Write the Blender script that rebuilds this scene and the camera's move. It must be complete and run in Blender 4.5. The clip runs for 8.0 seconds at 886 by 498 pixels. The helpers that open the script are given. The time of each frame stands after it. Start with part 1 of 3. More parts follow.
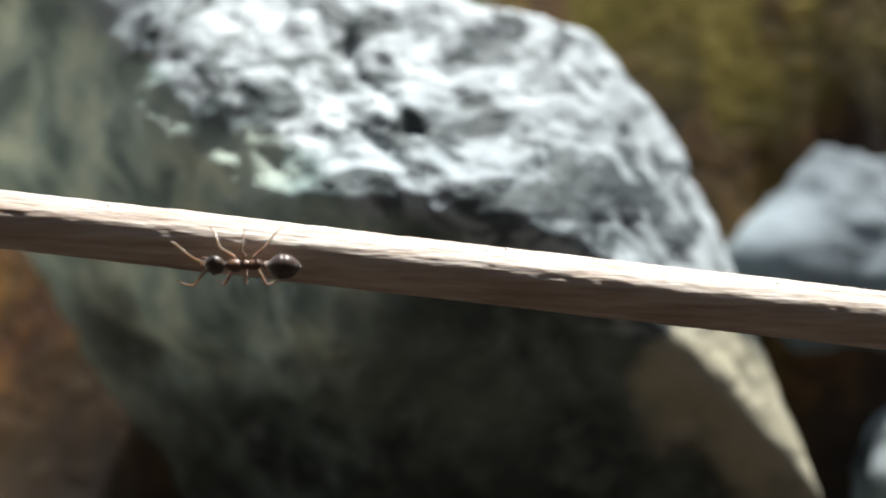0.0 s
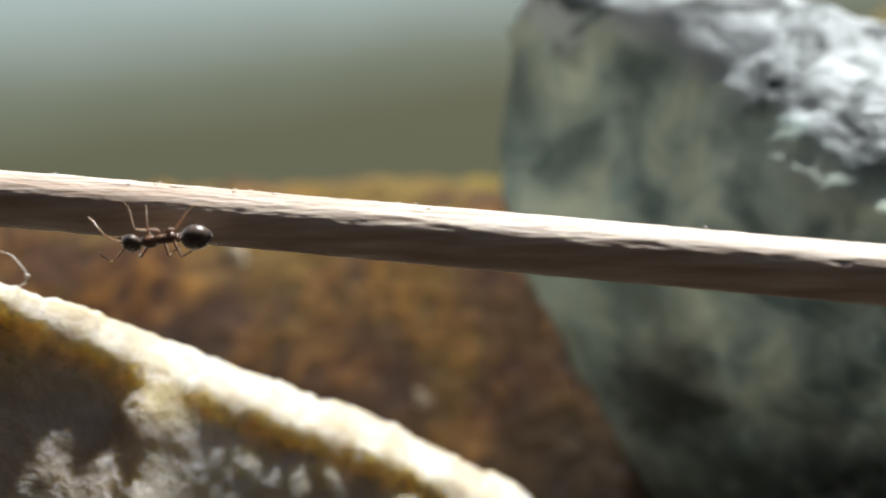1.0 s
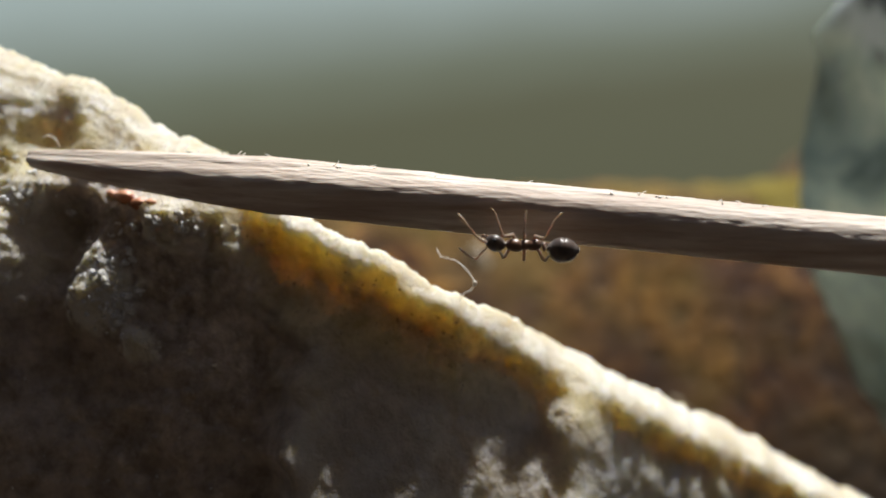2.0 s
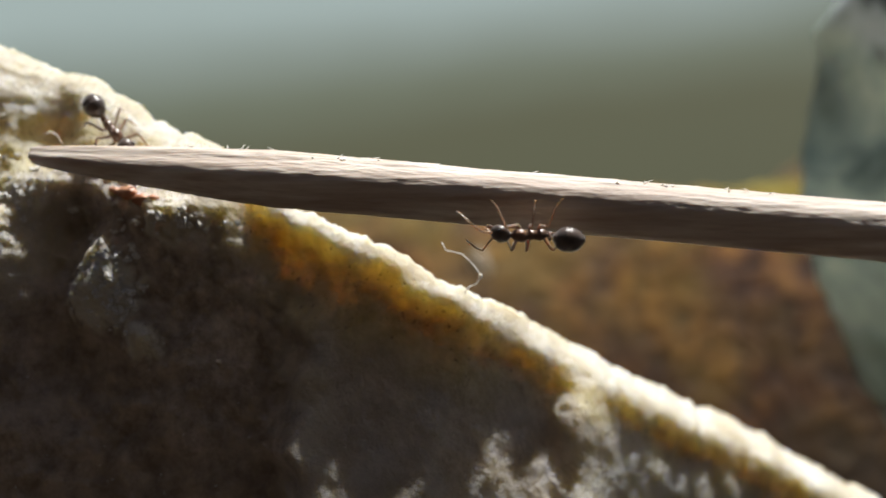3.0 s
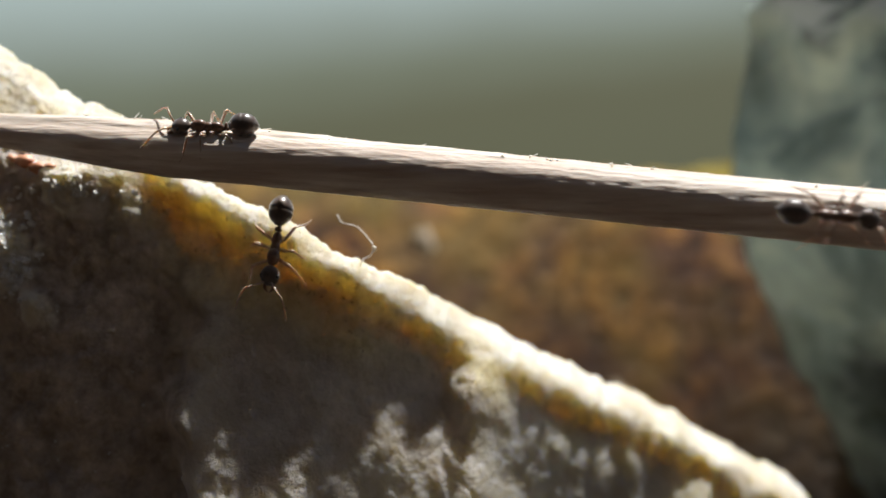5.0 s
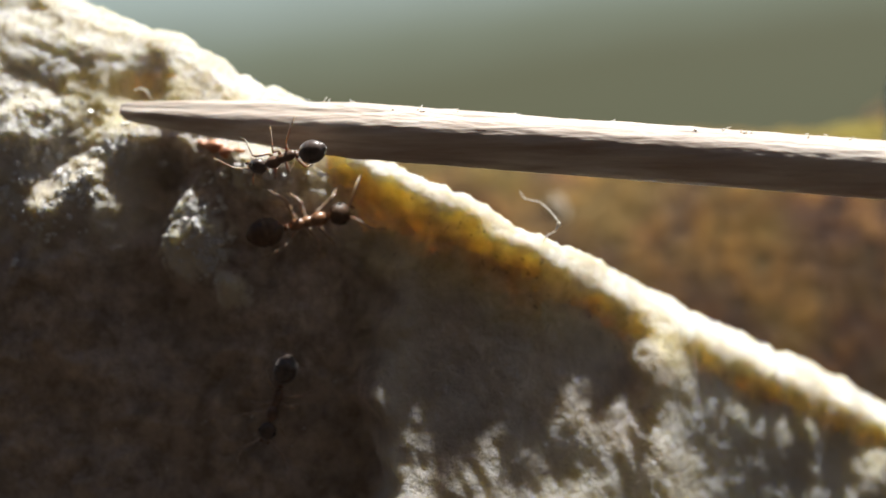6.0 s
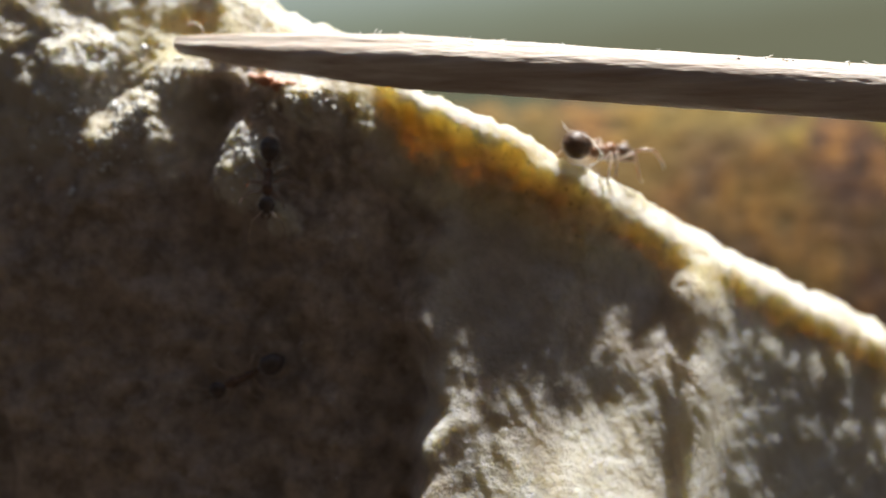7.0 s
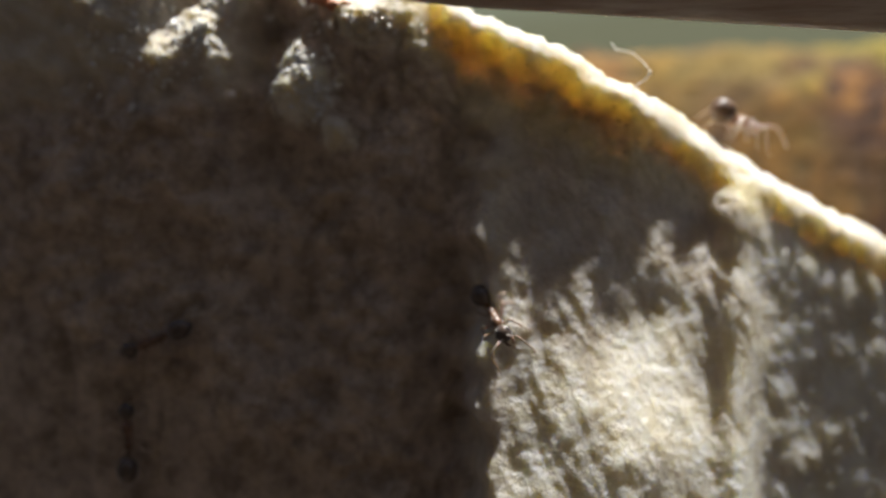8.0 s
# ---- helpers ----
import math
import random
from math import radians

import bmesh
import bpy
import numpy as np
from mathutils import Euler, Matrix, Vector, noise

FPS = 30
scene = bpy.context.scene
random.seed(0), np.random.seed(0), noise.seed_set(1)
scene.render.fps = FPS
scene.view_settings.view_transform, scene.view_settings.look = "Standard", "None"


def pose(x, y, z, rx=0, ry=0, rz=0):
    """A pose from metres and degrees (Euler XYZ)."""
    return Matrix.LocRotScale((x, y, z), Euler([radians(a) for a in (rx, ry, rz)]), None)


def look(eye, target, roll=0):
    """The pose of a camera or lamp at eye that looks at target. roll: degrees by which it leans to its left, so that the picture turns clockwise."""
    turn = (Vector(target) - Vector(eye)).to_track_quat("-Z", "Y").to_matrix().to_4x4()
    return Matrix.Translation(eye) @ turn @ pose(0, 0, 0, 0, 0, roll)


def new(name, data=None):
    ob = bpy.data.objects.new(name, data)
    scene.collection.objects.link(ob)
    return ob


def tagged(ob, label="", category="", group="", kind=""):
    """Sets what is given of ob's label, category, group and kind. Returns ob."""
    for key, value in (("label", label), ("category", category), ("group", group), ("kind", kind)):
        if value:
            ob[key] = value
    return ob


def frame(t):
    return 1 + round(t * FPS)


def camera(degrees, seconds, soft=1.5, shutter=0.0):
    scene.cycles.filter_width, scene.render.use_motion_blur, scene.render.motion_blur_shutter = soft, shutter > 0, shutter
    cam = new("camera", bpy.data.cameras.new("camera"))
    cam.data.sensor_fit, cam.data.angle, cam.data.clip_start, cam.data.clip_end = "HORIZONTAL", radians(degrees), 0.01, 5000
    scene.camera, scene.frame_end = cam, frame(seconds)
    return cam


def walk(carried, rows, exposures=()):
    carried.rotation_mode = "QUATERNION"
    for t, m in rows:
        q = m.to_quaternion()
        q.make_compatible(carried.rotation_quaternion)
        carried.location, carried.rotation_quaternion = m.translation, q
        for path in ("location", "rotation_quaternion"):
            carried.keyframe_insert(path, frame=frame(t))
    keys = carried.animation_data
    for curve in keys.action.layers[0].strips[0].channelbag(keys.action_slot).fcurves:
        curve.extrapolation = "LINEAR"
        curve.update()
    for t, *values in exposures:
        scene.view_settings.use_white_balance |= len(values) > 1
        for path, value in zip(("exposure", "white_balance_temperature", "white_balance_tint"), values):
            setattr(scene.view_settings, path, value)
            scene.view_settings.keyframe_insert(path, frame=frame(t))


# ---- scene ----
# Everything is written in millimetres from the first eye, which stands EYE mm over the soil.
MM, EYE = 0.001, 58.0
cam = camera(42.5, 8.0, soft=1.7, shutter=0.12)
cam.data.dof.use_dof = True
cam.data.dof.focus_distance = 0.0515
cam.data.dof.aperture_fstop = 29
PATH = [  # seconds, x, y, z in mm, yaw, pitch, roll
    (0, 0.01, 0.00, -0.01, -0.01, -0.01, -0.04),
    (0.3, -10.33, 0.48, -0.36, 1.02, 0.75, 0.62),
    (0.5, -17.45, 1.12, -0.82, 2.60, 1.01, 0.80),
    (0.8, -26.51, 1.70, 0.02, 4.99, 2.20, 1.17),
    (1, -33.35, 1.25, 0.58, 6.17, 2.73, 1.20),
    (1.2, -41.50, 0.11, 0.96, 7.74, 2.96, 1.16),
    (1.5, -49.64, -0.99, 0.82, 9.38, 2.90, 0.44),
    (1.7, -51.76, -1.02, 1.62, 9.24, 2.68, 0.21),
    (2.8, -52.36, -0.29, -0.01, 8.45, 3.44, 0.26),
    (3, -52.54, -0.61, 0.17, 8.80, 3.62, 0.59),
    (3.5, -52.80, -0.58, 0.15, 9.00, 3.31, 0.74),
    (3.7, -52.49, -0.18, 0.04, 9.23, 3.02, 0.81),
    (4, -50.42, -0.78, -0.66, 6.73, 2.72, -0.10),
    (4.2, -47.87, -0.58, -0.29, 5.96, 3.43, 0.04),
    (5.3, -47.92, -0.19, -0.44, 10.02, 2.69, 0.36),
    (5.5, -48.93, -0.17, -0.34, 11.19, 2.67, 0.85),
    (5.7, -50.50, -0.69, 0.57, 11.93, 1.69, 0.90),
    (6, -52.46, -1.64, 0.34, 12.69, 0.87, 0.95),
    (6.3, -53.55, -1.74, -0.16, 13.27, 0.46, 1.37),
    (6.5, -54.39, -2.38, -0.70, 13.68, 0.22, 1.10),
    (6.6, -54.90, -2.51, -1.10, 13.78, 0.06, 1.24),
    (6.8, -55.03, -3.19, -2.09, 13.24, -0.19, 0.95),
    (7, -54.03, -3.56, -2.69, 13.05, 0.38, 0.66),
    (7.1, -53.97, -3.29, -2.86, 13.19, 0.20, 1.05),
    (7.3, -54.22, -3.07, -3.16, 13.41, -0.09, 0.92),
    (7.5, -54.66, -4.23, -3.53, 13.47, 0.15, 0.20),
    (7.7, -54.89, -4.89, -4.19, 13.29, -0.16, 0.70),
    (7.9, -55.81, -5.71, -5.07, 12.95, -0.42, 0.80),
    (8, -56.75, -6.06, -5.81, 12.57, -0.86, 0.43),
]
walk(cam, [(t, pose(x * MM, y * MM, (z + EYE) * MM, 90 + pitch, roll, yaw)) for t, x, y, z, yaw, pitch, roll in PATH],
     exposures=[(0, 0.8), (1.0, 0.68), (1.5, 0.4), (3.5, 0.62), (4.0, 0.76), (5.5, 0.53), (6.0, 0.84), (6.5, 0.9), (7.0, 0.96), (7.5, 0.93), (8.0, 1.05)])

# ---- light ----
SUN_WAY = Vector((0.17, 0.19, 0.967)).normalized()   # towards the sun
world = bpy.data.worlds.new("sky")
scene.world = world
world.use_nodes = True
wn = world.node_tree.nodes
sky = wn.new("ShaderNodeTexSky")
sky.sky_type, sky.sun_disc = "NISHITA", False
sky.sun_elevation = math.asin(SUN_WAY.z)
sky.sun_rotation = math.atan2(SUN_WAY.x, SUN_WAY.y)
world.node_tree.links.new(sky.outputs[0], wn["Background"].inputs[0])
wn["Background"].inputs[1].default_value = 0.031
sun_data = bpy.data.lights.new("sun", "SUN")
sun_data.energy, sun_data.angle, sun_data.color = 5.0, radians(1.5), (1.0, 0.985, 0.955)
sun = new("sun", sun_data)
sun.matrix_world = look(SUN_WAY * 2, (0, 0, 0))


# ---- materials ----
def material(name):
    m = bpy.data.materials.new(name)
    m.use_nodes = True
    return m, m.node_tree, m.node_tree.nodes["Principled BSDF"]


def noise_node(tree, scale, detail=4.0, rough=0.55, stretch=None, distortion=0.0):
    n = tree.nodes.new("ShaderNodeTexNoise")
    n.inputs["Scale"].default_value, n.inputs["Detail"].default_value = scale, detail
    n.inputs["Roughness"].default_value, n.inputs["Distortion"].default_value = rough, distortion
    co = tree.nodes.new("ShaderNodeTexCoord")
    mp = tree.nodes.new("ShaderNodeMapping")
    if stretch:
        mp.inputs["Scale"].default_value = stretch
    tree.links.new(co.outputs["Object"], mp.inputs[0])
    tree.links.new(mp.outputs[0], n.inputs["Vector"])
    return n.outputs["Fac"]


def ramp(tree, fac, stops):
    r = tree.nodes.new("ShaderNodeValToRGB")
    while len(r.color_ramp.elements) < len(stops):
        r.color_ramp.elements.new(0.5)
    for e, (p, c) in zip(r.color_ramp.elements, stops):
        e.position, e.color = p, (*c, 1)
    tree.links.new(fac, r.inputs[0])
    return r.outputs[0]


def mix(tree, fac, a, b, kind="MIX"):
    n = tree.nodes.new("ShaderNodeMix")
    n.data_type, n.blend_type = "RGBA", kind
    for slot, v in ((0, fac), (6, a), (7, b)):
        if isinstance(v, (int, float)):
            n.inputs[slot].default_value = v
        elif isinstance(v, tuple):
            n.inputs[slot].default_value = (*v, 1)
        else:
            tree.links.new(v, n.inputs[slot])
    return n.outputs[2]


def bump(tree, bsdf, height, strength, distance):
    b = tree.nodes.new("ShaderNodeBump")
    b.inputs["Strength"].default_value, b.inputs["Distance"].default_value = strength, distance
    tree.links.new(height, b.inputs["Height"])
    tree.links.new(b.outputs[0], bsdf.inputs["Normal"])


def attribute(tree, name):
    a = tree.nodes.new("ShaderNodeAttribute")
    a.attribute_name = name
    return a.outputs["Fac"]


def make_limestone():
    m, t, b = material("cream_limestone")
    big = noise_node(t, 160, 4)
    fine = noise_node(t, 1500, 5, 0.65)
    specks = noise_node(t, 3300, 2, 0.5)
    col = ramp(t, big, [(0.3, (0.56, 0.50, 0.40)), (0.5, (0.72, 0.675, 0.57)), (0.7, (0.83, 0.80, 0.72))])
    col = mix(t, ramp(t, fine, [(0.35, (0.7, 0.7, 0.7)), (0.65, (1, 1, 1))]), (0.52, 0.47, 0.38), col)
    col = mix(t, ramp(t, noise_node(t, 420, 4, 0.6), [(0.42, (0.5, 0.5, 0.5)), (0.58, (0, 0, 0))]), col, (0.52, 0.43, 0.27))
    # Brown of the near face, which also carries part of its shade.
    col = mix(t, attribute(t, "brown_shade"), col, mix(t, ramp(t, noise_node(t, 620, 5, 0.7), [(0.36, (0, 0, 0)), (0.64, (1, 1, 1))]), (0.24, 0.175, 0.13), (0.60, 0.485, 0.385)))
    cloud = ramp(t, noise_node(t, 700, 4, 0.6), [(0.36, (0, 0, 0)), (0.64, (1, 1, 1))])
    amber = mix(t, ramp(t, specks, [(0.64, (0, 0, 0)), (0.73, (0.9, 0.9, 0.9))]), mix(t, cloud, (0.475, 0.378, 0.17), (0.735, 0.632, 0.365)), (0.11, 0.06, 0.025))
    # Amber for stains and for the backlit crest's glow, put into the base colour.
    stain_glow = attribute(t, "stain_glow")
    col = mix(t, stain_glow, col, amber)
    t.links.new(col, b.inputs["Base Color"])
    b.inputs["Roughness"].default_value = 0.6
    for slot, add, times in (("Subsurface Weight", 0.75, 0.2), ("Subsurface Scale", 0.0013, 0.0032)):
        n = t.nodes.new("ShaderNodeMath")
        n.operation = "MULTIPLY_ADD"
        n.inputs[1].default_value, n.inputs[2].default_value = times, add
        t.links.new(attribute(t, "clear"), n.inputs[0])
        t.links.new(n.outputs[0], b.inputs[slot])
    b.inputs["Subsurface Radius"].default_value = (1.0, 0.88, 0.52)
    bump(t, b, fine, 1.0, 0.0004)
    return m


def make_calcite():
    m, t, b = material("white_calcite")
    n = noise_node(t, 1800, 3)
    t.links.new(ramp(t, n, [(0.3, (0.52, 0.49, 0.44)), (0.7, (0.79, 0.78, 0.75))]), b.inputs["Base Color"])
    b.inputs["Roughness"].default_value = 0.35
    b.inputs["Subsurface Weight"].default_value = 0.5
    b.inputs["Subsurface Radius"].default_value = (1.0, 0.9, 0.7)
    b.inputs["Subsurface Scale"].default_value = 0.0004
    return m


def make_schist():
    m, t, b = material("grey_green_stone")
    big = noise_node(t, 90, 4, 0.55, None, 0.6)
    fine = noise_node(t, 420, 6, 0.65)
    # Dark base, as the shaded lower faces look; the masks pale the rest.
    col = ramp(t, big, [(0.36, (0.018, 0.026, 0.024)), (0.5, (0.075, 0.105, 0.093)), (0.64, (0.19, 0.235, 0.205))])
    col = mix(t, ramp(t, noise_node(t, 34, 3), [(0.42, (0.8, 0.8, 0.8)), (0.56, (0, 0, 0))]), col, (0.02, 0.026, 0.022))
    col = mix(t, ramp(t, fine, [(0.5, (0, 0, 0)), (0.7, (0.4, 0.4, 0.4))]), col, (0.36, 0.42, 0.41))
    # Pale lichen patches, spread over the left side to brighten it by colour.
    patch = ramp(t, noise_node(t, 150, 4, 0.6, None, 0.5), [(0.36, (0.13, 0.20, 0.21)), (0.5, (0.37, 0.485, 0.455)), (0.62, (0.60, 0.71, 0.60))])
    col = mix(t, attribute(t, "lichen_lift"), col, patch)
    # Sunlight on the upper face, put into the colour: white with dark gashes.
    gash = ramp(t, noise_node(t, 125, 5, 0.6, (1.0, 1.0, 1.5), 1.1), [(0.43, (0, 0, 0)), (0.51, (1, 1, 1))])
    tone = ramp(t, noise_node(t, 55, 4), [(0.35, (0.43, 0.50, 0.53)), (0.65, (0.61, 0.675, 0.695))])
    col = mix(t, attribute(t, "lit_top"), col, mix(t, gash, (0.07, 0.09, 0.095), tone))
    # Sunlit strip low on the right, painted pale yellow.
    col = mix(t, attribute(t, "lit_strip"), col, mix(t, fine, (0.40, 0.37, 0.24), (0.70, 0.66, 0.50)))
    t.links.new(col, b.inputs["Base Color"])
    b.inputs["Roughness"].default_value = 0.7
    bump(t, b, fine, 0.55, 0.0008)
    return m


def make_pale_stone():
    m, t, b = material("pale_blue_grey_stone")
    big = noise_node(t, 60, 4)
    col = ramp(t, big, [(0.3, (0.22, 0.275, 0.31)), (0.7, (0.34, 0.40, 0.425))])
    t.links.new(col, b.inputs["Base Color"])
    b.inputs["Roughness"].default_value = 0.8
    bump(t, b, noise_node(t, 500, 5), 0.5, 0.0006)
    return m


def make_soil():
    m, t, b = material("rusty_soil")
    big = noise_node(t, 70, 4)
    fine = noise_node(t, 420, 5, 0.6)
    clods = noise_node(t, 150, 3, 0.5)
    col = ramp(t, fine, [(0.34, (0.018, 0.009, 0.006)), (0.5, (0.125, 0.050, 0.012)), (0.64, (0.31, 0.145, 0.028))])
    col = mix(t, ramp(t, clods, [(0.42, (0.75, 0.75, 0.75)), (0.56, (0, 0, 0))]), col, (0.05, 0.022, 0.012))
    col = mix(t, ramp(t, big, [(0.45, (0, 0, 0)), (0.65, (0.5, 0.5, 0.5))]), col, (0.20, 0.13, 0.02))
    col = mix(t, attribute(t, "moss"), col, mix(t, fine, (0.07, 0.055, 0.005), (0.31, 0.235, 0.02)))
    # Shade at the bank's foot and darkness of unseen near ground, put into colour.
    col = mix(t, attribute(t, "near_shade"), col, mix(t, fine, (0.016, 0.012, 0.010), (0.06, 0.044, 0.032)))
    t.links.new(col, b.inputs["Base Color"])
    b.inputs["Roughness"].default_value = 0.95
    bump(t, b, fine, 1.0, 0.001)
    return m


def make_wood():
    m, t, b = material("bamboo_wood")
    grain = noise_node(t, 2600, 4, 0.65, (0.06, 1, 1))
    broad = noise_node(t, 700, 3, 0.5, (0.08, 1, 1))
    col = ramp(t, grain, [(0.3, (0.44, 0.335, 0.26)), (0.5, (0.63, 0.535, 0.445)), (0.7, (0.77, 0.70, 0.62))])
    col = mix(t, ramp(t, broad, [(0.34, (0.55, 0.55, 0.55)), (0.5, (0, 0, 0))]), col, (0.36, 0.245, 0.175))
    t.links.new(col, b.inputs["Base Color"])
    b.inputs["Roughness"].default_value = 0.6
    b.inputs["Subsurface Weight"].default_value = 0.3
    b.inputs["Subsurface Radius"].default_value = (1.0, 0.7, 0.45)
    b.inputs["Subsurface Scale"].default_value = 0.0003
    bump(t, b, grain, 0.7, 0.00015)
    return m


def make_backdrop():
    m, t, b = material("misty_grey_green_distance")
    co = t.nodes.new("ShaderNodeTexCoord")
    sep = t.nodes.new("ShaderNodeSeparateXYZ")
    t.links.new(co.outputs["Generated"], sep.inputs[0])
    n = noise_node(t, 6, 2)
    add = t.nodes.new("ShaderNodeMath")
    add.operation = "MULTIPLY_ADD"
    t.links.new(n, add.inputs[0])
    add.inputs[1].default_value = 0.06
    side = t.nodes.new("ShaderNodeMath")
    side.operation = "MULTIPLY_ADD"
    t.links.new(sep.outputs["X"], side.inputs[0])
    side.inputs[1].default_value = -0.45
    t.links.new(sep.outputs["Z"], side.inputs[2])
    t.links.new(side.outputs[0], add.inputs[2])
    # Haze and the brighter upper left are put into the colour by position.
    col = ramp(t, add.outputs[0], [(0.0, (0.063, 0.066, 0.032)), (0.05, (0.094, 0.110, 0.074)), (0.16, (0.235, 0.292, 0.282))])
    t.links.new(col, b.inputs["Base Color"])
    b.inputs["Roughness"].default_value = 1.0
    return m


def make_chitin(name, dark, light, gloss, sheen=0.0, soft=0.0):
    m, t, b = material(name)
    n = noise_node(t, 2500, 4, 0.6)
    t.links.new(ramp(t, n, [(0.3, dark), (0.7, light)]), b.inputs["Base Color"])
    b.inputs["Roughness"].default_value = gloss
    b.inputs["Coat Weight"].default_value = sheen
    b.inputs["Subsurface Weight"].default_value, b.inputs["Subsurface Scale"].default_value = soft, 0.0003
    b.inputs["Subsurface Radius"].default_value = (1.0, 0.6, 0.3)
    b.inputs["Sheen Weight"].default_value, b.inputs["Sheen Roughness"].default_value = sheen, 0.4
    bump(t, b, n, 0.15, 0.00005)
    return m


def make_plain(name, dark, light, rough, scale, soft=0.0):
    m, t, b = material(name)
    n = noise_node(t, scale, 4, 0.6)
    t.links.new(ramp(t, n, [(0.3, dark), (0.7, light)]), b.inputs["Base Color"])
    b.inputs["Roughness"].default_value = rough
    b.inputs["Subsurface Weight"].default_value, b.inputs["Subsurface Scale"].default_value = soft, 0.0002
    b.inputs["Subsurface Radius"].default_value = (1.0, 0.9, 0.8)
    return m


ANT_BLACK = make_chitin("black_brown_chitin", (0.035, 0.022, 0.016), (0.11, 0.068, 0.045), 0.34, 0.5)
ANT_RED = make_chitin("red_brown_chitin", (0.075, 0.038, 0.021), (0.23, 0.115, 0.06), 0.32, 0.3, 0.3)
ANT_LEG = make_chitin("amber_leg_chitin", (0.24, 0.165, 0.11), (0.54, 0.42, 0.31), 0.28, 0.4, 0.4)
ANT_BROWN = make_chitin("warm_brown_chitin", (0.055, 0.03, 0.017), (0.16, 0.085, 0.042), 0.5, 0.0, 0.3)
ANT_AMBER = make_chitin("amber_chitin", (0.15, 0.066, 0.027), (0.38, 0.18, 0.075), 0.32, 0.2, 0.4)
ANT_EYE = make_chitin("eye_chitin", (0.004, 0.004, 0.004), (0.008, 0.008, 0.008), 0.12, 0.5)
CALCITE = make_calcite()
FIBRE = make_plain("pale_fibre", (0.80, 0.73, 0.60), (0.94, 0.90, 0.82), 0.5, 3000, 0.8)
TAN = make_plain("tan_stone", (0.20, 0.15, 0.10), (0.34, 0.28, 0.20), 0.8, 400)
RED_GRAIN = make_plain("orange_red_grain", (0.42, 0.15, 0.07), (0.78, 0.42, 0.26), 0.4, 900)
LIMESTONE, SCHIST, PALE, SOIL, WOOD, DISTANCE = make_limestone(), make_schist(), make_pale_stone(), make_soil(), make_wood(), make_backdrop()


# ---- building blocks ----
def mm(x, y, z):
    return Vector((x * MM, y * MM, (z + EYE) * MM))


def grid_mesh(name, pts, mat, close_u=False):
    """A smooth sheet from an array of rows of points in mm."""
    nu, nv = pts.shape[:2]
    co = pts.reshape(-1, 3) * MM
    co[:, 2] += EYE * MM
    i = np.arange(nu * nv).reshape(nu, nv)
    a, b, c, d = i[:-1, :-1], i[1:, :-1], i[1:, 1:], i[:-1, 1:]
    faces = np.stack([a, b, c, d], -1).reshape(-1, 4)
    if close_u:
        e = np.stack([i[-1, :-1], i[0, :-1], i[0, 1:], i[-1, 1:]], -1)
        faces = np.concatenate([faces, e])
    me = bpy.data.meshes.new(name)
    me.from_pydata(co.tolist(), [], faces.tolist())
    me.polygons.foreach_set("use_smooth", [True] * len(me.polygons))
    me.materials.append(mat)
    me.update()
    return me


def wobble(x, y, z, size, octaves=4):
    return noise.fractal(Vector((x / size, y / size, z / size)), 1.0, 2.1, octaves)


def smooth(a, b, v):
    s = min(1.0, max(0.0, (v - a) / (b - a)))
    return s * s * (3 - 2 * s)


# Skewer: tip, far end and radius.
TIP, END, SKEWER_R = (-80.4, 50.3, 8.24), (72.0, 50.3, -9.14), 1.24


def skewer_z(x):
    return TIP[2] + (END[2] - TIP[2]) * (x - TIP[0]) / (END[0] - TIP[0])


RIDGE_X = [-130, -110, -83, -79, -76, -72, -69, -67.2, -65.6, -63.8, -62, -60.2, -57.6, -56.2, -55, -53.5, -51.6, -49, -45.3, -41.5, -39.2, -37.6, -36, -34, -26, -15]
RIDGE_Z = [40.5, 30, 14.15, 12.65, 10.75, 9.0, 6.3, 5.7, 4.75, 4.15, 2.7, 1.8, 0.45, -0.35, -0.9, -1.9, -3.05, -4.4, -6.2, -8.4, -9.85, -10.6, -11.8, -15.5, -30, -50]
CREST_X = [-130, -110, -80, -72, -65, -60, -55, -50, -45, -30, -10]
CREST_Y = [52, 53.5, 55.2, 54.6, 53.3, 54.6, 61.7, 66.9, 71, 78, 88]
EDGE_Y = [50.4, 51.9, 53.7, 53.1, 51.9, 53.0, 57.9, 61.6, 65.5, 73, 83]


# Crystal clusters on the near face: x, z, radius, height.
KNOBS = [(-80.9, 9.7, 1.3, -1.1), (-77.5, 1.9, 2.3, 1.8), (-79.4, 5.0, 1.5, -2.2), (-79.5, 2.8, 1.4, -1.7), (-79.8, 0.3, 1.6, -1.3), (-79.8, -2.4, 1.8, -0.8), (-75.2, -0.6, 1.1, 1.2), (-82.4, 4.7, 1.2, 1.0), (-81, 7.0, 1.3, 0.8), (-74.0, 5.4, 1.4, 0.6), (-84.2, 3.3, 1.0, 0.8), (-86, 8, 2.0, 1.0)]


def ridge(x):
    """The crest of the limestone at x: y and z."""
    return float(np.interp(x, CREST_X, CREST_Y)), float(np.interp(x, RIDGE_X, RIDGE_Z))


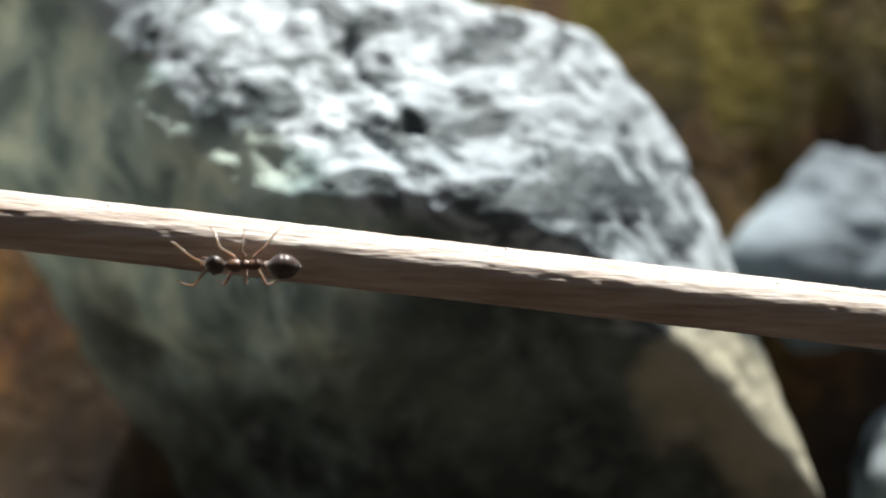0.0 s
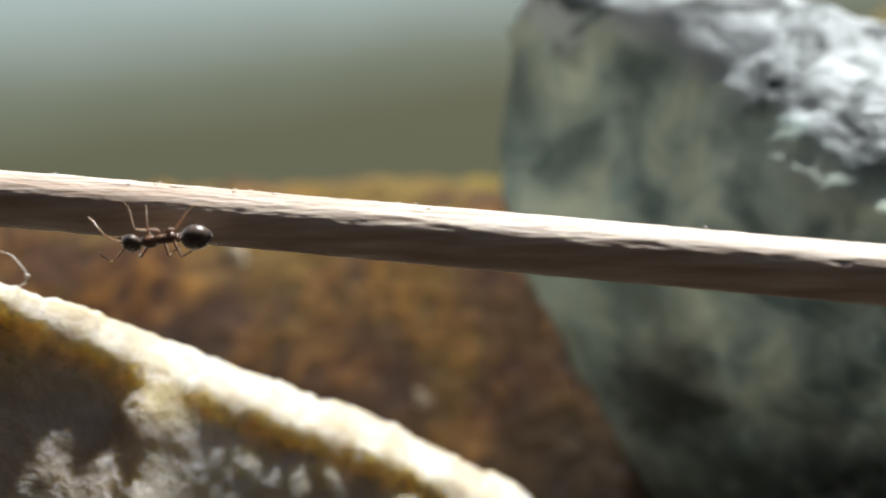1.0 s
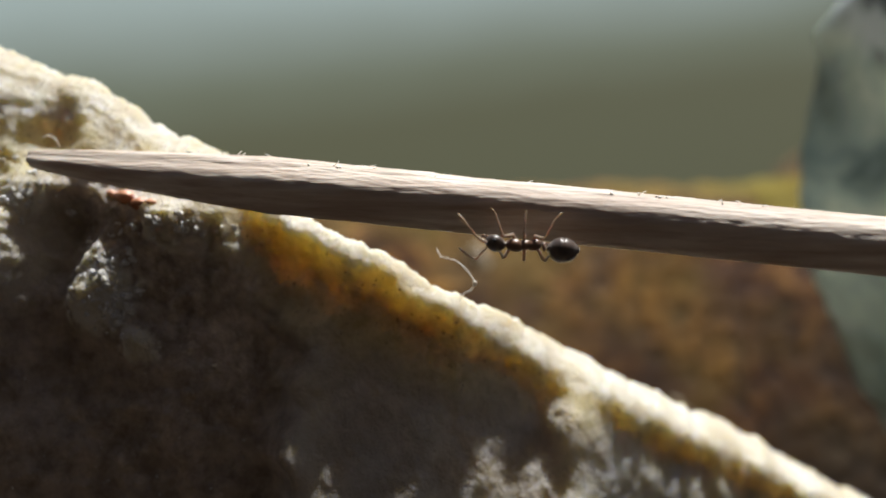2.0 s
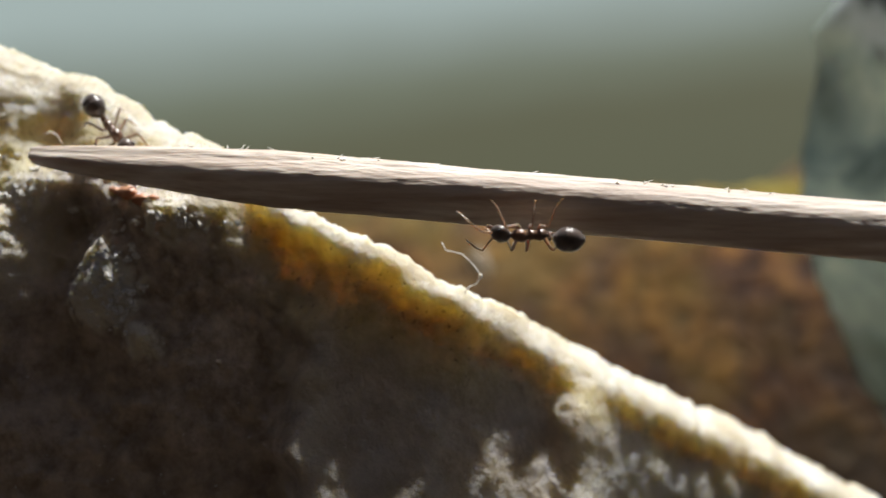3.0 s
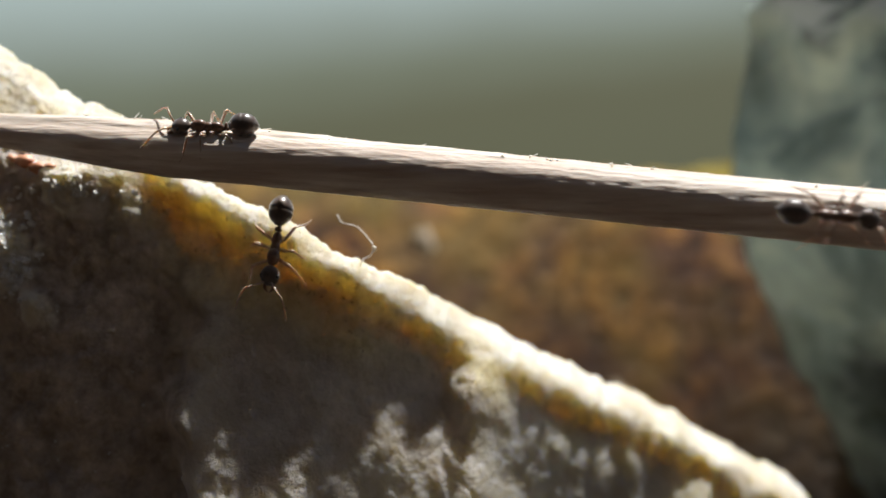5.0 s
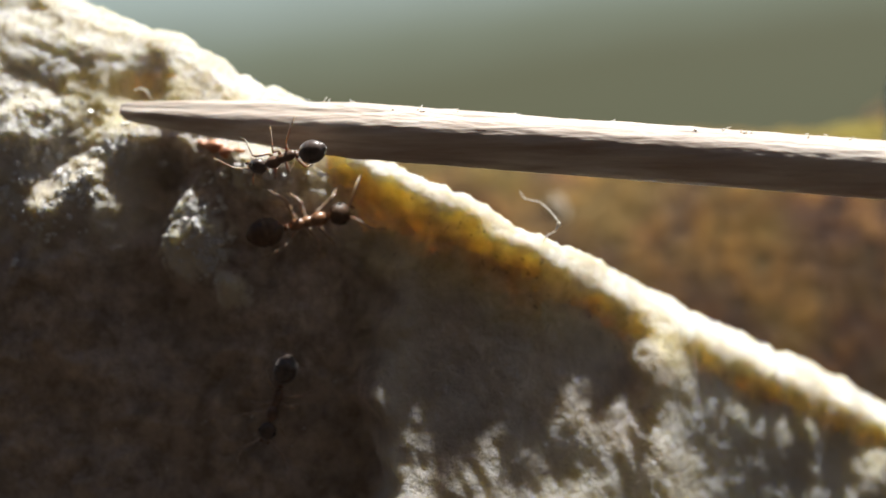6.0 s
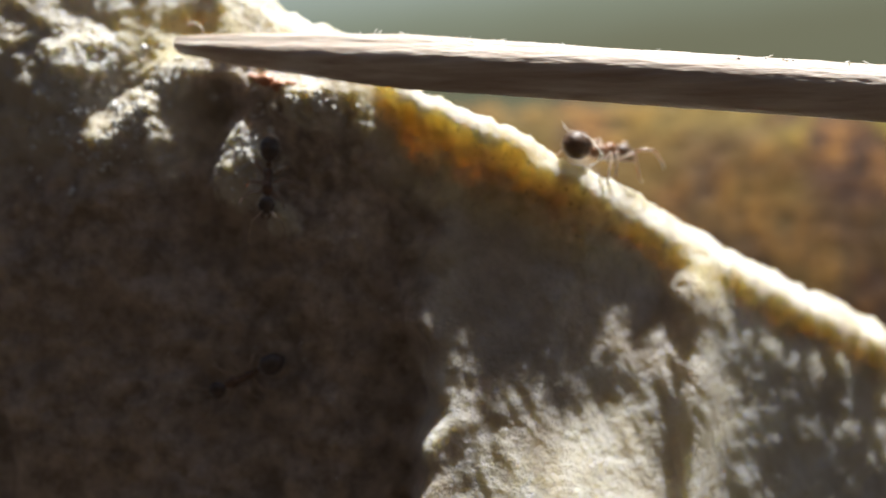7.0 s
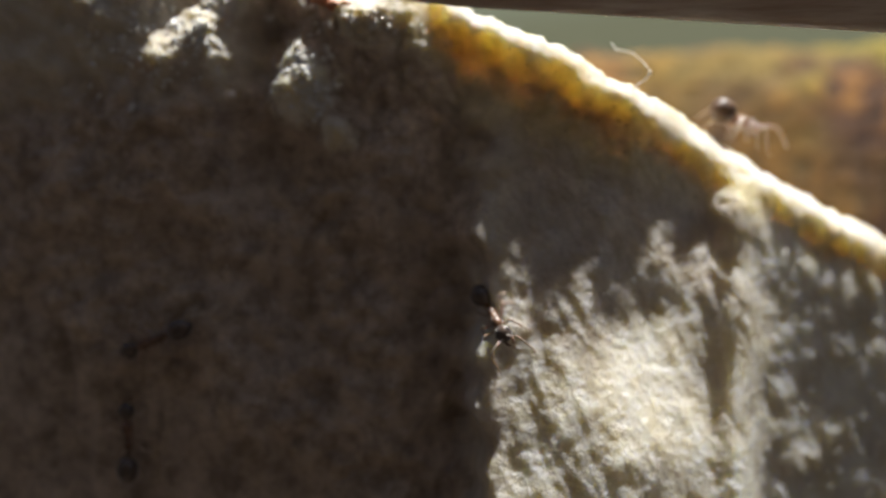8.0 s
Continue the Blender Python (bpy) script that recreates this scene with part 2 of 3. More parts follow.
def rock_front(x, z):
    """y of the limestone's near face at x and z, below its crest."""
    yr, zr = ridge(x)
    d = max(0.0, zr - z)
    ye = float(np.interp(x, CREST_X, EDGE_Y))
    y = ye + (yr - ye) * math.exp(-d / (1.0 - 0.55 * smooth(-60, -53, x)))
    left, top = smooth(-76, -82, x), smooth(-69, -73, x)
    y += 1.4 * smooth(0.6, 3, d) * smooth(12, 6, d) * smooth(-71.5, -69, x) * (1 - 0.85 * math.exp(-((x + 54.4) / 1.2) ** 2)) * (0.5 + 0.5 * smooth(-52.5, -54.5, x))
    y -= top * 0.34 * min(d, 4.0) + left * 0.33 * min(max(d - 4, 0), 7)
    y += (1 - top) * (0.12 - 0.14 * smooth(-70, -65.8, x + 0.7 * math.sin(0.9 * z) + 0.4 * math.sin(2.3 * z))) * min(d, 10) + 0.05 * min(max(d - 11, 0), 20) * left
    # A slope that the sun grazes, brighter towards its foot, and a calmer one beyond the rib.
    q = -z - 0.35 * (x + 60)
    u = 0.3 * (x + 60) - z - 9.0
    dip = 0.12 * min(max(-u, 0), 7) - 0.04 * min(max(u, 0), 15) - 0.006 * min(max(u, 0), 15) ** 2
    lee = float(np.interp(x + 0.17 * min(d, 22), CREST_X, EDGE_Y))
    slope = lee + 0.86 - 0.196 * min(d, 26) + dip - 1.1 * smooth(-59.5, -56, x) * smooth(-6, -11, z) - 2.5 * smooth(10, 17.5, q) * math.exp(-((x + 59.5) / 3.3) ** 2)
    edge = x + 0.5 * math.sin(0.8 * z) + 0.3 * math.sin(2.1 * z + 1)
    y += (slope - y) * smooth(-69, -66.6, edge) * smooth(-53.2, -55, x) * smooth(3, 8, d)
    beyond = lee + 0.5 - 0.196 * min(d, 18)
    y += (beyond - y) * smooth(-53.4, -51.6, x) * smooth(1.5, 4.5, d)
    y -= 2.0 * math.exp(-((x + 54.4) / 1.4) ** 2) * smooth(-1.5, -6, z)
    for kx, kz, kr, kh in KNOBS:
        if abs(x - kx) < 2.2 * kr and abs(z - kz) < 2.2 * kr:
            y -= kh * math.exp(-((x - kx) / kr) ** 2 - ((z - kz) / kr) ** 2)
    if x > -81.5:
        y = max(y, 52.7 - 0.3 * (z - skewer_z(x) - 0.4) ** 2 - 1.4 * smooth(-79, -81.5, x))
    return y


# ---- soil ----
def soil_height(x, y):
    """A bank behind the stones, an added gully before them, a rise that carries the skewer's far end."""
    top = 14.0 + 30 * smooth(-8, 22, x)
    v = y + 3 * wobble(x, 7, 3, 22)
    h = top - (top + EYE) * min(1, max(0, 126 - v) / 30) ** 2.3
    # Unseen gully and wall behind the eye, added to cut bounce and skylight.
    near = smooth(60, 42, y)
    h += -95 * near * smooth(-75, -40, y)
    h += 240 * smooth(-40, -70, y)
    h += (EYE - 10.3) * math.exp(-((x - 72) / 13) ** 2 - ((y - 52) / 14) ** 2) + 95 * near * math.exp(-((x - 72) / 15) ** 2 - ((y - 52) / 16) ** 2)
    h += 0.05 * max(0, y - 130)
    return h + (1.3 * wobble(x, y, 0, 7, 5) + 0.6 * wobble(x, y, 3, 2.6, 3)) * (1 if y < 400 else 0)


def paint(ob, name, values):
    """A mask per vertex, for stains, moss and light or shade put into the colour."""
    a = ob.data.attributes.new(name, "FLOAT", "POINT")
    a.data.foreach_set("value", np.ascontiguousarray(values, dtype=np.float32).ravel())


def build_soil():
    far = [-60000, -8000, -1500, -500, -250]
    xs = np.array(far + list(np.linspace(-150, 120, 271)) + [-v for v in far[::-1]])
    ys = np.array([-60000, -8000, -1500, -400, -150, -90] + list(np.linspace(-75, 40, 70)) + list(np.linspace(41, 94, 50)) + list(np.linspace(94.4, 140, 115)) + [180, 260, 500, 1500, 8000, 60000])
    pts = np.array([[(x, y, soil_height(x, y) if abs(x) < 3000 and abs(y) < 3000 else -EYE) for y in ys] for x in xs])
    moss = np.array([[smooth(400, 160, y) * (0.3 + 0.7 * smooth(-50, -38, x)) * smooth(8.5, 12.0, pts[i, j, 2] + 6 * wobble(x, y, 4, 8, 3)) * smooth(-0.5 - 0.3 * smooth(0, 20, x), 0.1, wobble(x, y, 9, 6, 2)) for j, y in enumerate(ys)] for i, x in enumerate(xs)])
    # Nearer ground darkened, to paint shade and to cut bounced light.
    near_shade = np.array([[smooth(114, 100, y + 5 * wobble(x, y, 2, 12, 3)) for y in ys] for x in xs])
    ob = new("ground", grid_mesh("ground", pts, SOIL))
    paint(ob, "moss", moss)
    paint(ob, "near_shade", near_shade)
    tagged(ob, "rusty brown soil bank with yellow moss and shade coloured into its foot", "soil", kind="structure")


def build_backdrop():
    us = np.linspace(-1, 1, 41)
    vs = np.linspace(0, 1, 21)
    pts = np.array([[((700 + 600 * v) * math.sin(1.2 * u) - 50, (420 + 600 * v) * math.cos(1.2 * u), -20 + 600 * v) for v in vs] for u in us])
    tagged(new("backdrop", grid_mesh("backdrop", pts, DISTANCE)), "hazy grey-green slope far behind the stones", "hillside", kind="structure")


# ---- stones ----
def cut_stone(name, centre, planes, mat, label, power=16, rough=(1.2, 9), grain=(0.3, 2), steps=(220, 130), horn=None):
    """A stone as a rounded meeting of half-spaces, (nx, ny, nz, distance in mm), worn by noise."""
    ns = [Vector(p[:3]).normalized() for p in planes]
    hs = [p[3] for p in planes]
    nu, nv = steps
    rows, lit_top, lichen_lift, lit_strip = [], np.zeros(steps), np.zeros(steps), np.zeros(steps)
    for i in range(nu):
        a = 2 * math.pi * i / nu
        row = []
        for j in range(nv):
            e = math.pi * j / (nv - 1)
            d = Vector((math.sin(e) * math.cos(a), math.sin(e) * math.sin(a), math.cos(e)))
            s = sum(max(0.0, n.dot(d) / h) ** power for n, h in zip(ns, hs)) ** (-1 / power)
            if horn:
                s += horn[1] * math.exp(-(d.angle(Vector(horn[0])) / horn[2]) ** 2)
            p = Vector(centre) + d * s
            s += (1 - 0.55 * smooth(-0.1, 0.45, d.x)) * rough[0] * wobble(p.x, p.y, p.z, rough[1], 4) + grain[0] * wobble(p.x, p.y, p.z, grain[1], 3)
            w = wobble(p.x, p.y, p.z, 8, 4)
            groove = abs(noise.noise(Vector(((p.x + p.z) / 6.5, (p.x - p.z) / 17, p.y / 8))))
            s -= rough[0] * 0.22 * (1 - smooth(0.0, 0.2, groove)) * smooth(-0.2, 0.3, d.z) * smooth(-0.1, 0.5, w)
            row.append(tuple(Vector(centre) + d * s))
            # Masks by direction from the centre: lifted left side, sunlit top, lit low strip.
            lichen_lift[i, j] = 0.9 * smooth(0.42, 0.78, d.dot(Vector((-0.77, -0.62, 0.12))) + 0.22 * w)
            lit_top[i, j] = 0.95 * smooth(0.14, 0.25, d.dot(Vector((0.4, -0.1, 0.91))) + 0.15 * w)
            lit_strip[i, j] = 0.9 * smooth(0.962, 0.985, d.dot(Vector((0.90, -0.22, -0.38))) + 0.03 * w)
        rows.append(row)
    ob = new(name, grid_mesh(name, np.array(rows), mat, True))
    for mask, values in (("lit_top", lit_top), ("lichen_lift", lichen_lift), ("lit_strip", lit_strip)):
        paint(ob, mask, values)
    return tagged(ob, label, "stone")


def build_back_stone():
    planes = [(-0.14, -0.79, 0.60, 15.0), (0.30, -0.76, 0.57, 14.5), (0.05, -0.88, -0.47, 12.8), (-0.60, -0.78, 0.06, 16.6), (-0.60, -0.62, -0.5, 12.6), (0.78, 0.0, 0.62, 21.5),
              (0.95, 0.0, 0.31, 23.2), (-0.885, 0.08, -0.455, 29.6), (-0.936, 0.0, 0.35, 40.4), (0.68, -0.62, 0.38, 18.6), (0.72, -0.58, 0.38, 17.0), (0.15, 0.2, 0.97, 17.6), (0, 0, -1, 62), (0, 1, 0.1, 22), (-0.5, 0.6, 0.3, 32)]
    cut_stone("stone", (-3, 83, 0), planes, SCHIST, "leaning grey-green stone with its sunlit upper face coloured white", power=24, rough=(1.6, 9), grain=(0.24, 2.0), steps=(340, 280),
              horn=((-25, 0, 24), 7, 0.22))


def build_pale_stones():
    planes = [(-0.6, -0.4, 0.72, 18.5), (0, -0.86, 0.5, 14), (0, -0.9, -0.3, 14), (0.8, 0, 0.3, 30), (0, 0.8, 0.5, 20), (-0.75, -0.25, -0.5, 17), (0, -0.8, -0.6, 13), (0, 0, -1, 62)]
    cut_stone("stone", (46, 116, -4), planes, PALE, "pale blue-grey rounded stone in the soil", steps=(120, 100))
    # Added stone: its dark bulk stands in for shade below the pale one.
    planes = [(0, 0, 1, 17), (0, -1, 0.1, 15), (-0.95, 0, 0.2, 15), (1, 0, 0, 24), (0, 1, 0, 16), (0, 0, -1, 40)]
    cut_stone("stone", (50, 110, -31), planes, SCHIST, "dark stone added to stand in for shade under the pale stone", steps=(90, 80))


SURFACE = []


def build_limestone():
    xs = np.concatenate([np.linspace(-130, -92, 60), np.linspace(-91.5, -34, 520), np.linspace(-33.5, -12, 40)])
    front = np.concatenate([-np.linspace(1, 0, 45) * 130 - 30, np.linspace(-29.7, 0, 260)])
    back = np.concatenate([np.linspace(0.12, 6, 40), np.linspace(6.5, 30, 30)])
    pts = np.zeros((len(xs), len(front) + len(back) + 6, 3))
    stain_glow, brown_shade, clear = np.zeros(pts.shape[:2]), np.zeros(pts.shape[:2]), np.zeros(pts.shape[:2])
    for i, x in enumerate(xs):
        yr, zr = ridge(x)
        lip = 0.3 * wobble(x, 0, 5, 2.0, 4) + 0.22 * wobble(x, 8, 5, 0.9, 3) + 0.1 * wobble(x, 3, 9, 0.3, 2)
        grainy = smooth(-64, -72, x)
        for k, d in enumerate(front):
            z = zr + d
            y = rock_front(x, z)
            knob = max(math.exp(-((x - kx) / kr) ** 2 - ((z - kz) / kr) ** 2) for kx, kz, kr, kh in KNOBS if kh > 0)
            calm = smooth(-68.5, -66, x) * smooth(-2.5, -5, d)
            n = 0.8 * (1 - 0.6 * knob) * (1 - 0.65 * calm) * wobble(x, y, z, 6, 3) + 0.34 * (1 - 0.5 * knob) * (1 - 0.75 * calm) * wobble(x, y, z, 1.4, 4)
            crystal = abs(noise.noise(Vector((x, y, z)) / 0.8)) + 0.5 * abs(noise.noise(Vector((x, y, z)) / 0.4)) + 0.3 * abs(noise.noise(Vector((x, z, y)) / 0.23))
            n += (grainy * smooth(-13, -5, d) * 0.42 * (1 - 0.5 * knob) + 0.25 * knob) * crystal * (1 - 0.35 * smooth(0, 1.5, z - skewer_z(x)))
            n += 0.10 * smooth(-67, -65, x) * smooth(-3, -6, d) * noise.fractal(Vector(((x + 0.4 * z) / 0.9, 0, z / 2.6)), 0.8, 2.1, 4)
            n += 0.035 * calm * (abs(noise.noise(Vector((x, y, z)) / 0.45)) + abs(noise.noise(Vector((z, x, y)) / 0.25)))
            n *= 1 - 0.2 * smooth(0, 1.5, z - skewer_z(x)) * grainy
            n *= 0.35 + 0.65 * smooth(0, 3, abs(z - skewer_z(x))) if x > -82 else 1
            n *= 1 - 0.3 * smooth(-72, -70, x) * smooth(-6.5, -4, d)
            n += (0.55 + 0.45 * smooth(-60, -55, x)) * wobble(x, 21, z / 3, 1.5, 3) * math.exp(d / 3) * smooth(-73, -70, x)
            pts[i, k] = (x, y - n * min(1, -d / 1.2), z + lip * math.exp(d / 3))
            w = wobble(x, 3, z, 2.5, 3)
            # band colours in the glow through the thin crest; patch is real stain.
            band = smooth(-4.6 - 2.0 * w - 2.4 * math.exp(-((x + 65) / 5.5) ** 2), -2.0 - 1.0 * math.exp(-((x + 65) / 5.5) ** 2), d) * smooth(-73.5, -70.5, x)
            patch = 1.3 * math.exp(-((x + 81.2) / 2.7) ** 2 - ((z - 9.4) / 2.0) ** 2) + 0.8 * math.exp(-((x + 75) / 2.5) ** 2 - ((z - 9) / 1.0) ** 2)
            # Brown tone on the near face, thinned where the sun catches it.
            brown_shade[i, k] = 0.9 * smooth(-65.5, -69.5, x + 1.6 * w) * smooth(-3.0, -6.5, d + 1.5 * w) * (1 - 0.75 * smooth(-78, -81, x) * smooth(0, 4, z + 2 * w)) * (1 - smooth(0.3, 0.6, knob * (0.5 + crystal) + 0.3 * w))
            # Shade of the upper slope, painted with the same brown.
            brown_shade[i, k] = max(brown_shade[i, k], 0.5 * smooth(-68, -65, x) * smooth(-51.5, -55, x) * smooth(-1.5, -3.5, d + w) * smooth(12.5, 7.5, 0.3 * (x + 60) - z + 2.5 * w))
            stain_glow[i, k] = min(0.78, 0.95 * band + 0.95 * smooth(0.3, 0.7, patch + 0.45 * w)) * smooth(-0.5, -1.4, d + 0.9 * wobble(x, 11, z, 1.5, 3) + 0.9 * smooth(-63, -57, x))
            above = smooth(0, 1.5, z - skewer_z(x)) * smooth(-70, -73, x)
            clear[i, k] = max(stain_glow[i, k], 0.2 * above, 0.3 * smooth(-69, -64, x) + 0.2 * smooth(-56, -53, x))
        for k, b in enumerate(back, len(front)):
            z = zr - 0.3 * b - 0.012 * b * b
            pts[i, k] = (x, yr + b, z + lip * math.exp(-b / 3) + (0.3 * wobble(x, yr + b, z, 2, 4) + 0.14 * wobble(x, yr + b, z, 0.6, 3)) * min(1, b / 1.0))
        for s in range(6):
            k = len(front) + len(back) + s
            pts[i, k] = (x, yr + 31 + s, pts[i, k - 1, 2] + (-EYE - 4 - pts[i, k - 1, 2]) * (s + 1) / 6)
    SURFACE.append((xs, pts.copy()))
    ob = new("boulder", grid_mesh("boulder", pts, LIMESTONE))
    paint(ob, "stain_glow", stain_glow)
    paint(ob, "brown_shade", brown_shade)
    paint(ob, "clear", clear)
    tagged(ob, "cream limestone boulder with stains and amber glow coloured into its translucent crest", "boulder")
    return ob


def build_crystals(boulder):
    """Sugary calcite crystals that cover the boulder round the skewer's point."""
    rng = random.Random(21)
    xs, pts = SURFACE[0]
    shapes = []
    for k in range(10):
        bm = bmesh.new()
        bmesh.ops.create_icosphere(bm, subdivisions=1, radius=MM)
        for v in bm.verts:
            v.co *= rng.uniform(0.45, 1.25)
        me = bpy.data.meshes.new("crystal")
        bm.to_mesh(me)
        bm.free()
        me.materials.append(CALCITE)
        shapes.append(me)
    spots = [(-77.1, 3.0, 1.6, 2.0, 80), (-76.0, 1.2, 1.0, 1.3, 30), (-82.6, 4.4, 1.2, 1.4, 45), (-84.6, 3.0, 1.1, 1.2, 30), (-81.2, 6.6, 1.3, 1.2, 30), (-73.6, 5.2, 1.8, 0.6, 30), (-84, 8, 2.4, 2.0, 25), (-86.0, 4.5, 2.2, 2.6, 30), (-76, -7, 9, 8, 34)]
    for cx, cz, rx, rz, count in spots:
        for k in range(count):
            x, z = cx + rx * rng.gauss(0, 0.55), cz + rz * rng.gauss(0, 0.55)
            i = int(np.argmin(abs(xs - x)))
            j = int(np.argmin(abs(pts[i, :305, 2] - z)))
            p = pts[i, j]
            ob = new("crystal", shapes[k % 10])
            size = rng.uniform(0.11, 0.26) * (1.4 if k % 6 == 0 else 1) * (0.4 if rx > 5 else 1)
            ob.parent = boulder
            ob.matrix_local = Matrix.Translation(mm(p[0], p[1] + 0.35 * size, p[2])) @ Euler([rng.uniform(0, 6) for a in range(3)]).to_matrix().to_4x4() @ Matrix.Diagonal((size, size * 0.8, size * 1.2, 1))


# ---- skewer ----
def tube(bm, pts, radii, sides=8):
    """A tapered limb along points in mm, closed at both ends."""
    pts = [Vector(p) for p in pts]
    rings = []
    for i, (p, r) in enumerate(zip(pts, radii)):
        way = (pts[min(i + 1, len(pts) - 1)] - pts[max(i - 1, 0)]).normalized()
        q = way.to_track_quat("Z", "Y")
        rings.append([bm.verts.new((p + q @ Vector((r * math.cos(a), r * math.sin(a), 0))) * MM) for a in (2 * math.pi * k / sides for k in range(sides))])
    for a, b in zip(rings, rings[1:]):
        for k in range(sides):
            bm.faces.new((a[k], a[(k + 1) % sides], b[(k + 1) % sides], b[k]))
    bm.faces.new(rings[0][::-1])
    bm.faces.new(rings[-1])


def lobe(bm, centre, radii, lean=0.0, segs=20, rings=14, rough=0.0):
    """An egg-shaped lobe in mm, leaning about its y axis."""
    m = Matrix.Translation(Vector(centre) * MM) @ Euler((0, radians(lean), 0)).to_matrix().to_4x4() @ Matrix.Diagonal((*[r * MM for r in radii], 1))
    for v in bmesh.ops.create_uvsphere(bm, u_segments=segs, v_segments=rings, radius=1.0)["verts"]:
        if rough:
            v.co *= 1 + rough * noise.noise(v.co * 3)
        v.co = m @ v.co


def part(name, bm, mat, parent=None, label=""):
    me = bpy.data.meshes.new(name)
    bmesh.ops.recalc_face_normals(bm, faces=bm.faces)
    bm.to_mesh(me)
    bm.free()
    me.polygons.foreach_set("use_smooth", [True] * len(me.polygons))
    me.materials.append(mat)
    ob = new(name, me)
    ob.parent = parent
    return tagged(ob, label)


def build_skewer():
    tip, end = Vector(TIP), Vector(END)
    us = np.concatenate([np.linspace(0, 0.12, 160), np.linspace(0.1203, 0.75, 1100), np.linspace(0.752, 1, 60)])
    length = (end - tip).length
    sides = 96
    pts = np.zeros((sides, len(us) + 2, 3))
    for j, u in enumerate(us):
        c = tip.lerp(end, u)
        s = u * length
        r = SKEWER_R * (0.28 + 0.72 * min(1, s / 12) ** 0.75)
        lift = SKEWER_R * 0.08 * (1 - min(1, s / 10))
        for i in range(sides):
            a = 2 * math.pi * i / sides
            ca, sa = math.cos(a), math.sin(a)
            w = r * (1 + (0.05 + 0.08 * max(0, 1 - s / 22)) * math.cos(4 * (a - 2.95 - 0.45 * max(0, 1 - s / 22))) + 0.02 * noise.fractal(Vector((s * 0.12, ca * 2.2, sa * 2.2)), 1.0, 2.0, 3) + 0.022 * noise.fractal(Vector((s * 0.4, ca * 8, sa * 8)), 0.8, 2.0, 3) + 0.023 * noise.fractal(Vector((s * 1.0, ca * 20, sa * 20)), 0.8, 2.2, 3))
            pts[i, j + 1] = (c.x, c.y + w * ca, c.z + w * sa + lift)
    pts[:, 0] = pts[:, 1].mean(axis=0)
    pts[:, -1] = pts[:, -2].mean(axis=0)
    skewer = tagged(new("skewer", grid_mesh("skewer", pts, WOOD, True)), "pointed bamboo skewer lying against the cream boulder", "skewer")
    rng = random.Random(4)
    for n in range(110):
        x = rng.uniform(-73, -46) if n < 70 else rng.uniform(-46, 20)
        a = radians(rng.uniform(62, 118))
        base = Vector((x, 50.3 + SKEWER_R * math.cos(a), skewer_z(x) + EYE + SKEWER_R * math.sin(a) - 0.04))
        way = Vector((rng.uniform(-0.8, 1), rng.uniform(-0.3, 0.3), rng.uniform(0.15, 0.6)))
        size = rng.uniform(0.08, 0.3) if n % 3 else rng.uniform(0.25, 0.6)
        thick = 1 if n % 3 else 0.45
        bend = Vector((rng.uniform(-0.1, 0.1), 0, rng.uniform(-0.2, 0.1))) * size
        bm = bmesh.new()
        tube(bm, [base, base + way * size * 0.5 + bend, base + way * size], [0.05 * thick, 0.04 * thick, 0.012], 5)
        part("splinter", bm, FIBRE, skewer)


def build_fibre():
    """The curled fibre with a bead that stands on the crest."""
    bm = bmesh.new()
    o = Vector((0, 0, EYE))
    pts = [(-61.05, 54.1, 4.0), (-60.8, 53.9, 3.6), (-60.4, 53.8, 3.5), (-60.0, 53.7, 3.4), (-59.55, 53.6, 3.0), (-59.2, 53.6, 2.55), (-59.1, 53.6, 2.25), (-59.3, 53.7, 1.95), (-59.7, 53.9, 1.8), (-60.05, 54.4, 1.3)]
    tube(bm, [Vector(p) + o for p in pts], [0.014, 0.018, 0.018, 0.02, 0.024, 0.03, 0.036, 0.028, 0.025, 0.02], 6)
    lobe(bm, Vector((-59.1, 53.6, 2.3)) + o, (0.1, 0.1, 0.14), 0, 10, 8)
    ob = part("fibre", bm, FIBRE)
    tagged(ob, "curled pale plant fibre standing on the boulder crest", "fibre")
    bm = bmesh.new()
    pts = [(-80.3, 51.2, 9.5), (-79.8, 50.9, 9.6), (-79.3, 50.7, 9.35), (-79.0, 50.6, 8.9)]
    tube(bm, [Vector(p) + o for p in pts], [0.02, 0.03, 0.03, 0.02], 5)
    tagged(part("fibre", bm, FIBRE), "short pale fibre above the skewer point", "fibre")


def build_grains():
    rng = random.Random(9)
    for x, z, r in ((-76.2, 6.55, 0.42), (-75.4, 6.2, 0.36), (-74.8, 6.2, 0.26), (-76.9, 6.7, 0.25)):
        bm = bmesh.new()
        y = rock_front(x, z) - 0.2
        lobe(bm, (x, y, z + EYE), (r * 1.3, r * 0.8, r * 0.8), rng.uniform(-30, 30), 12, 9, 0.5)
        tagged(part("mineral_grain", bm, RED_GRAIN), "orange-red mineral grain on the boulder under the skewer", "mineral grain", "red grains")
    for x, y, z, r, s in ((-66.0, 107, 4.6, 1.2, 2.3), (-47, 106, -9, 2.0, 0.8)):
        bm = bmesh.new()
        y = next(v for v in np.arange(80, 130, 0.25) if soil_height(x, v) > z)
        lobe(bm, (x, y + 0.95 * r, z + EYE), (r, r, r * s), rng.uniform(-20, 20), 14, 10, 0.3)
        tagged(part("pebble", bm, TAN), "pale pebble set in the soil bank", "pebble", "pebbles in the bank")


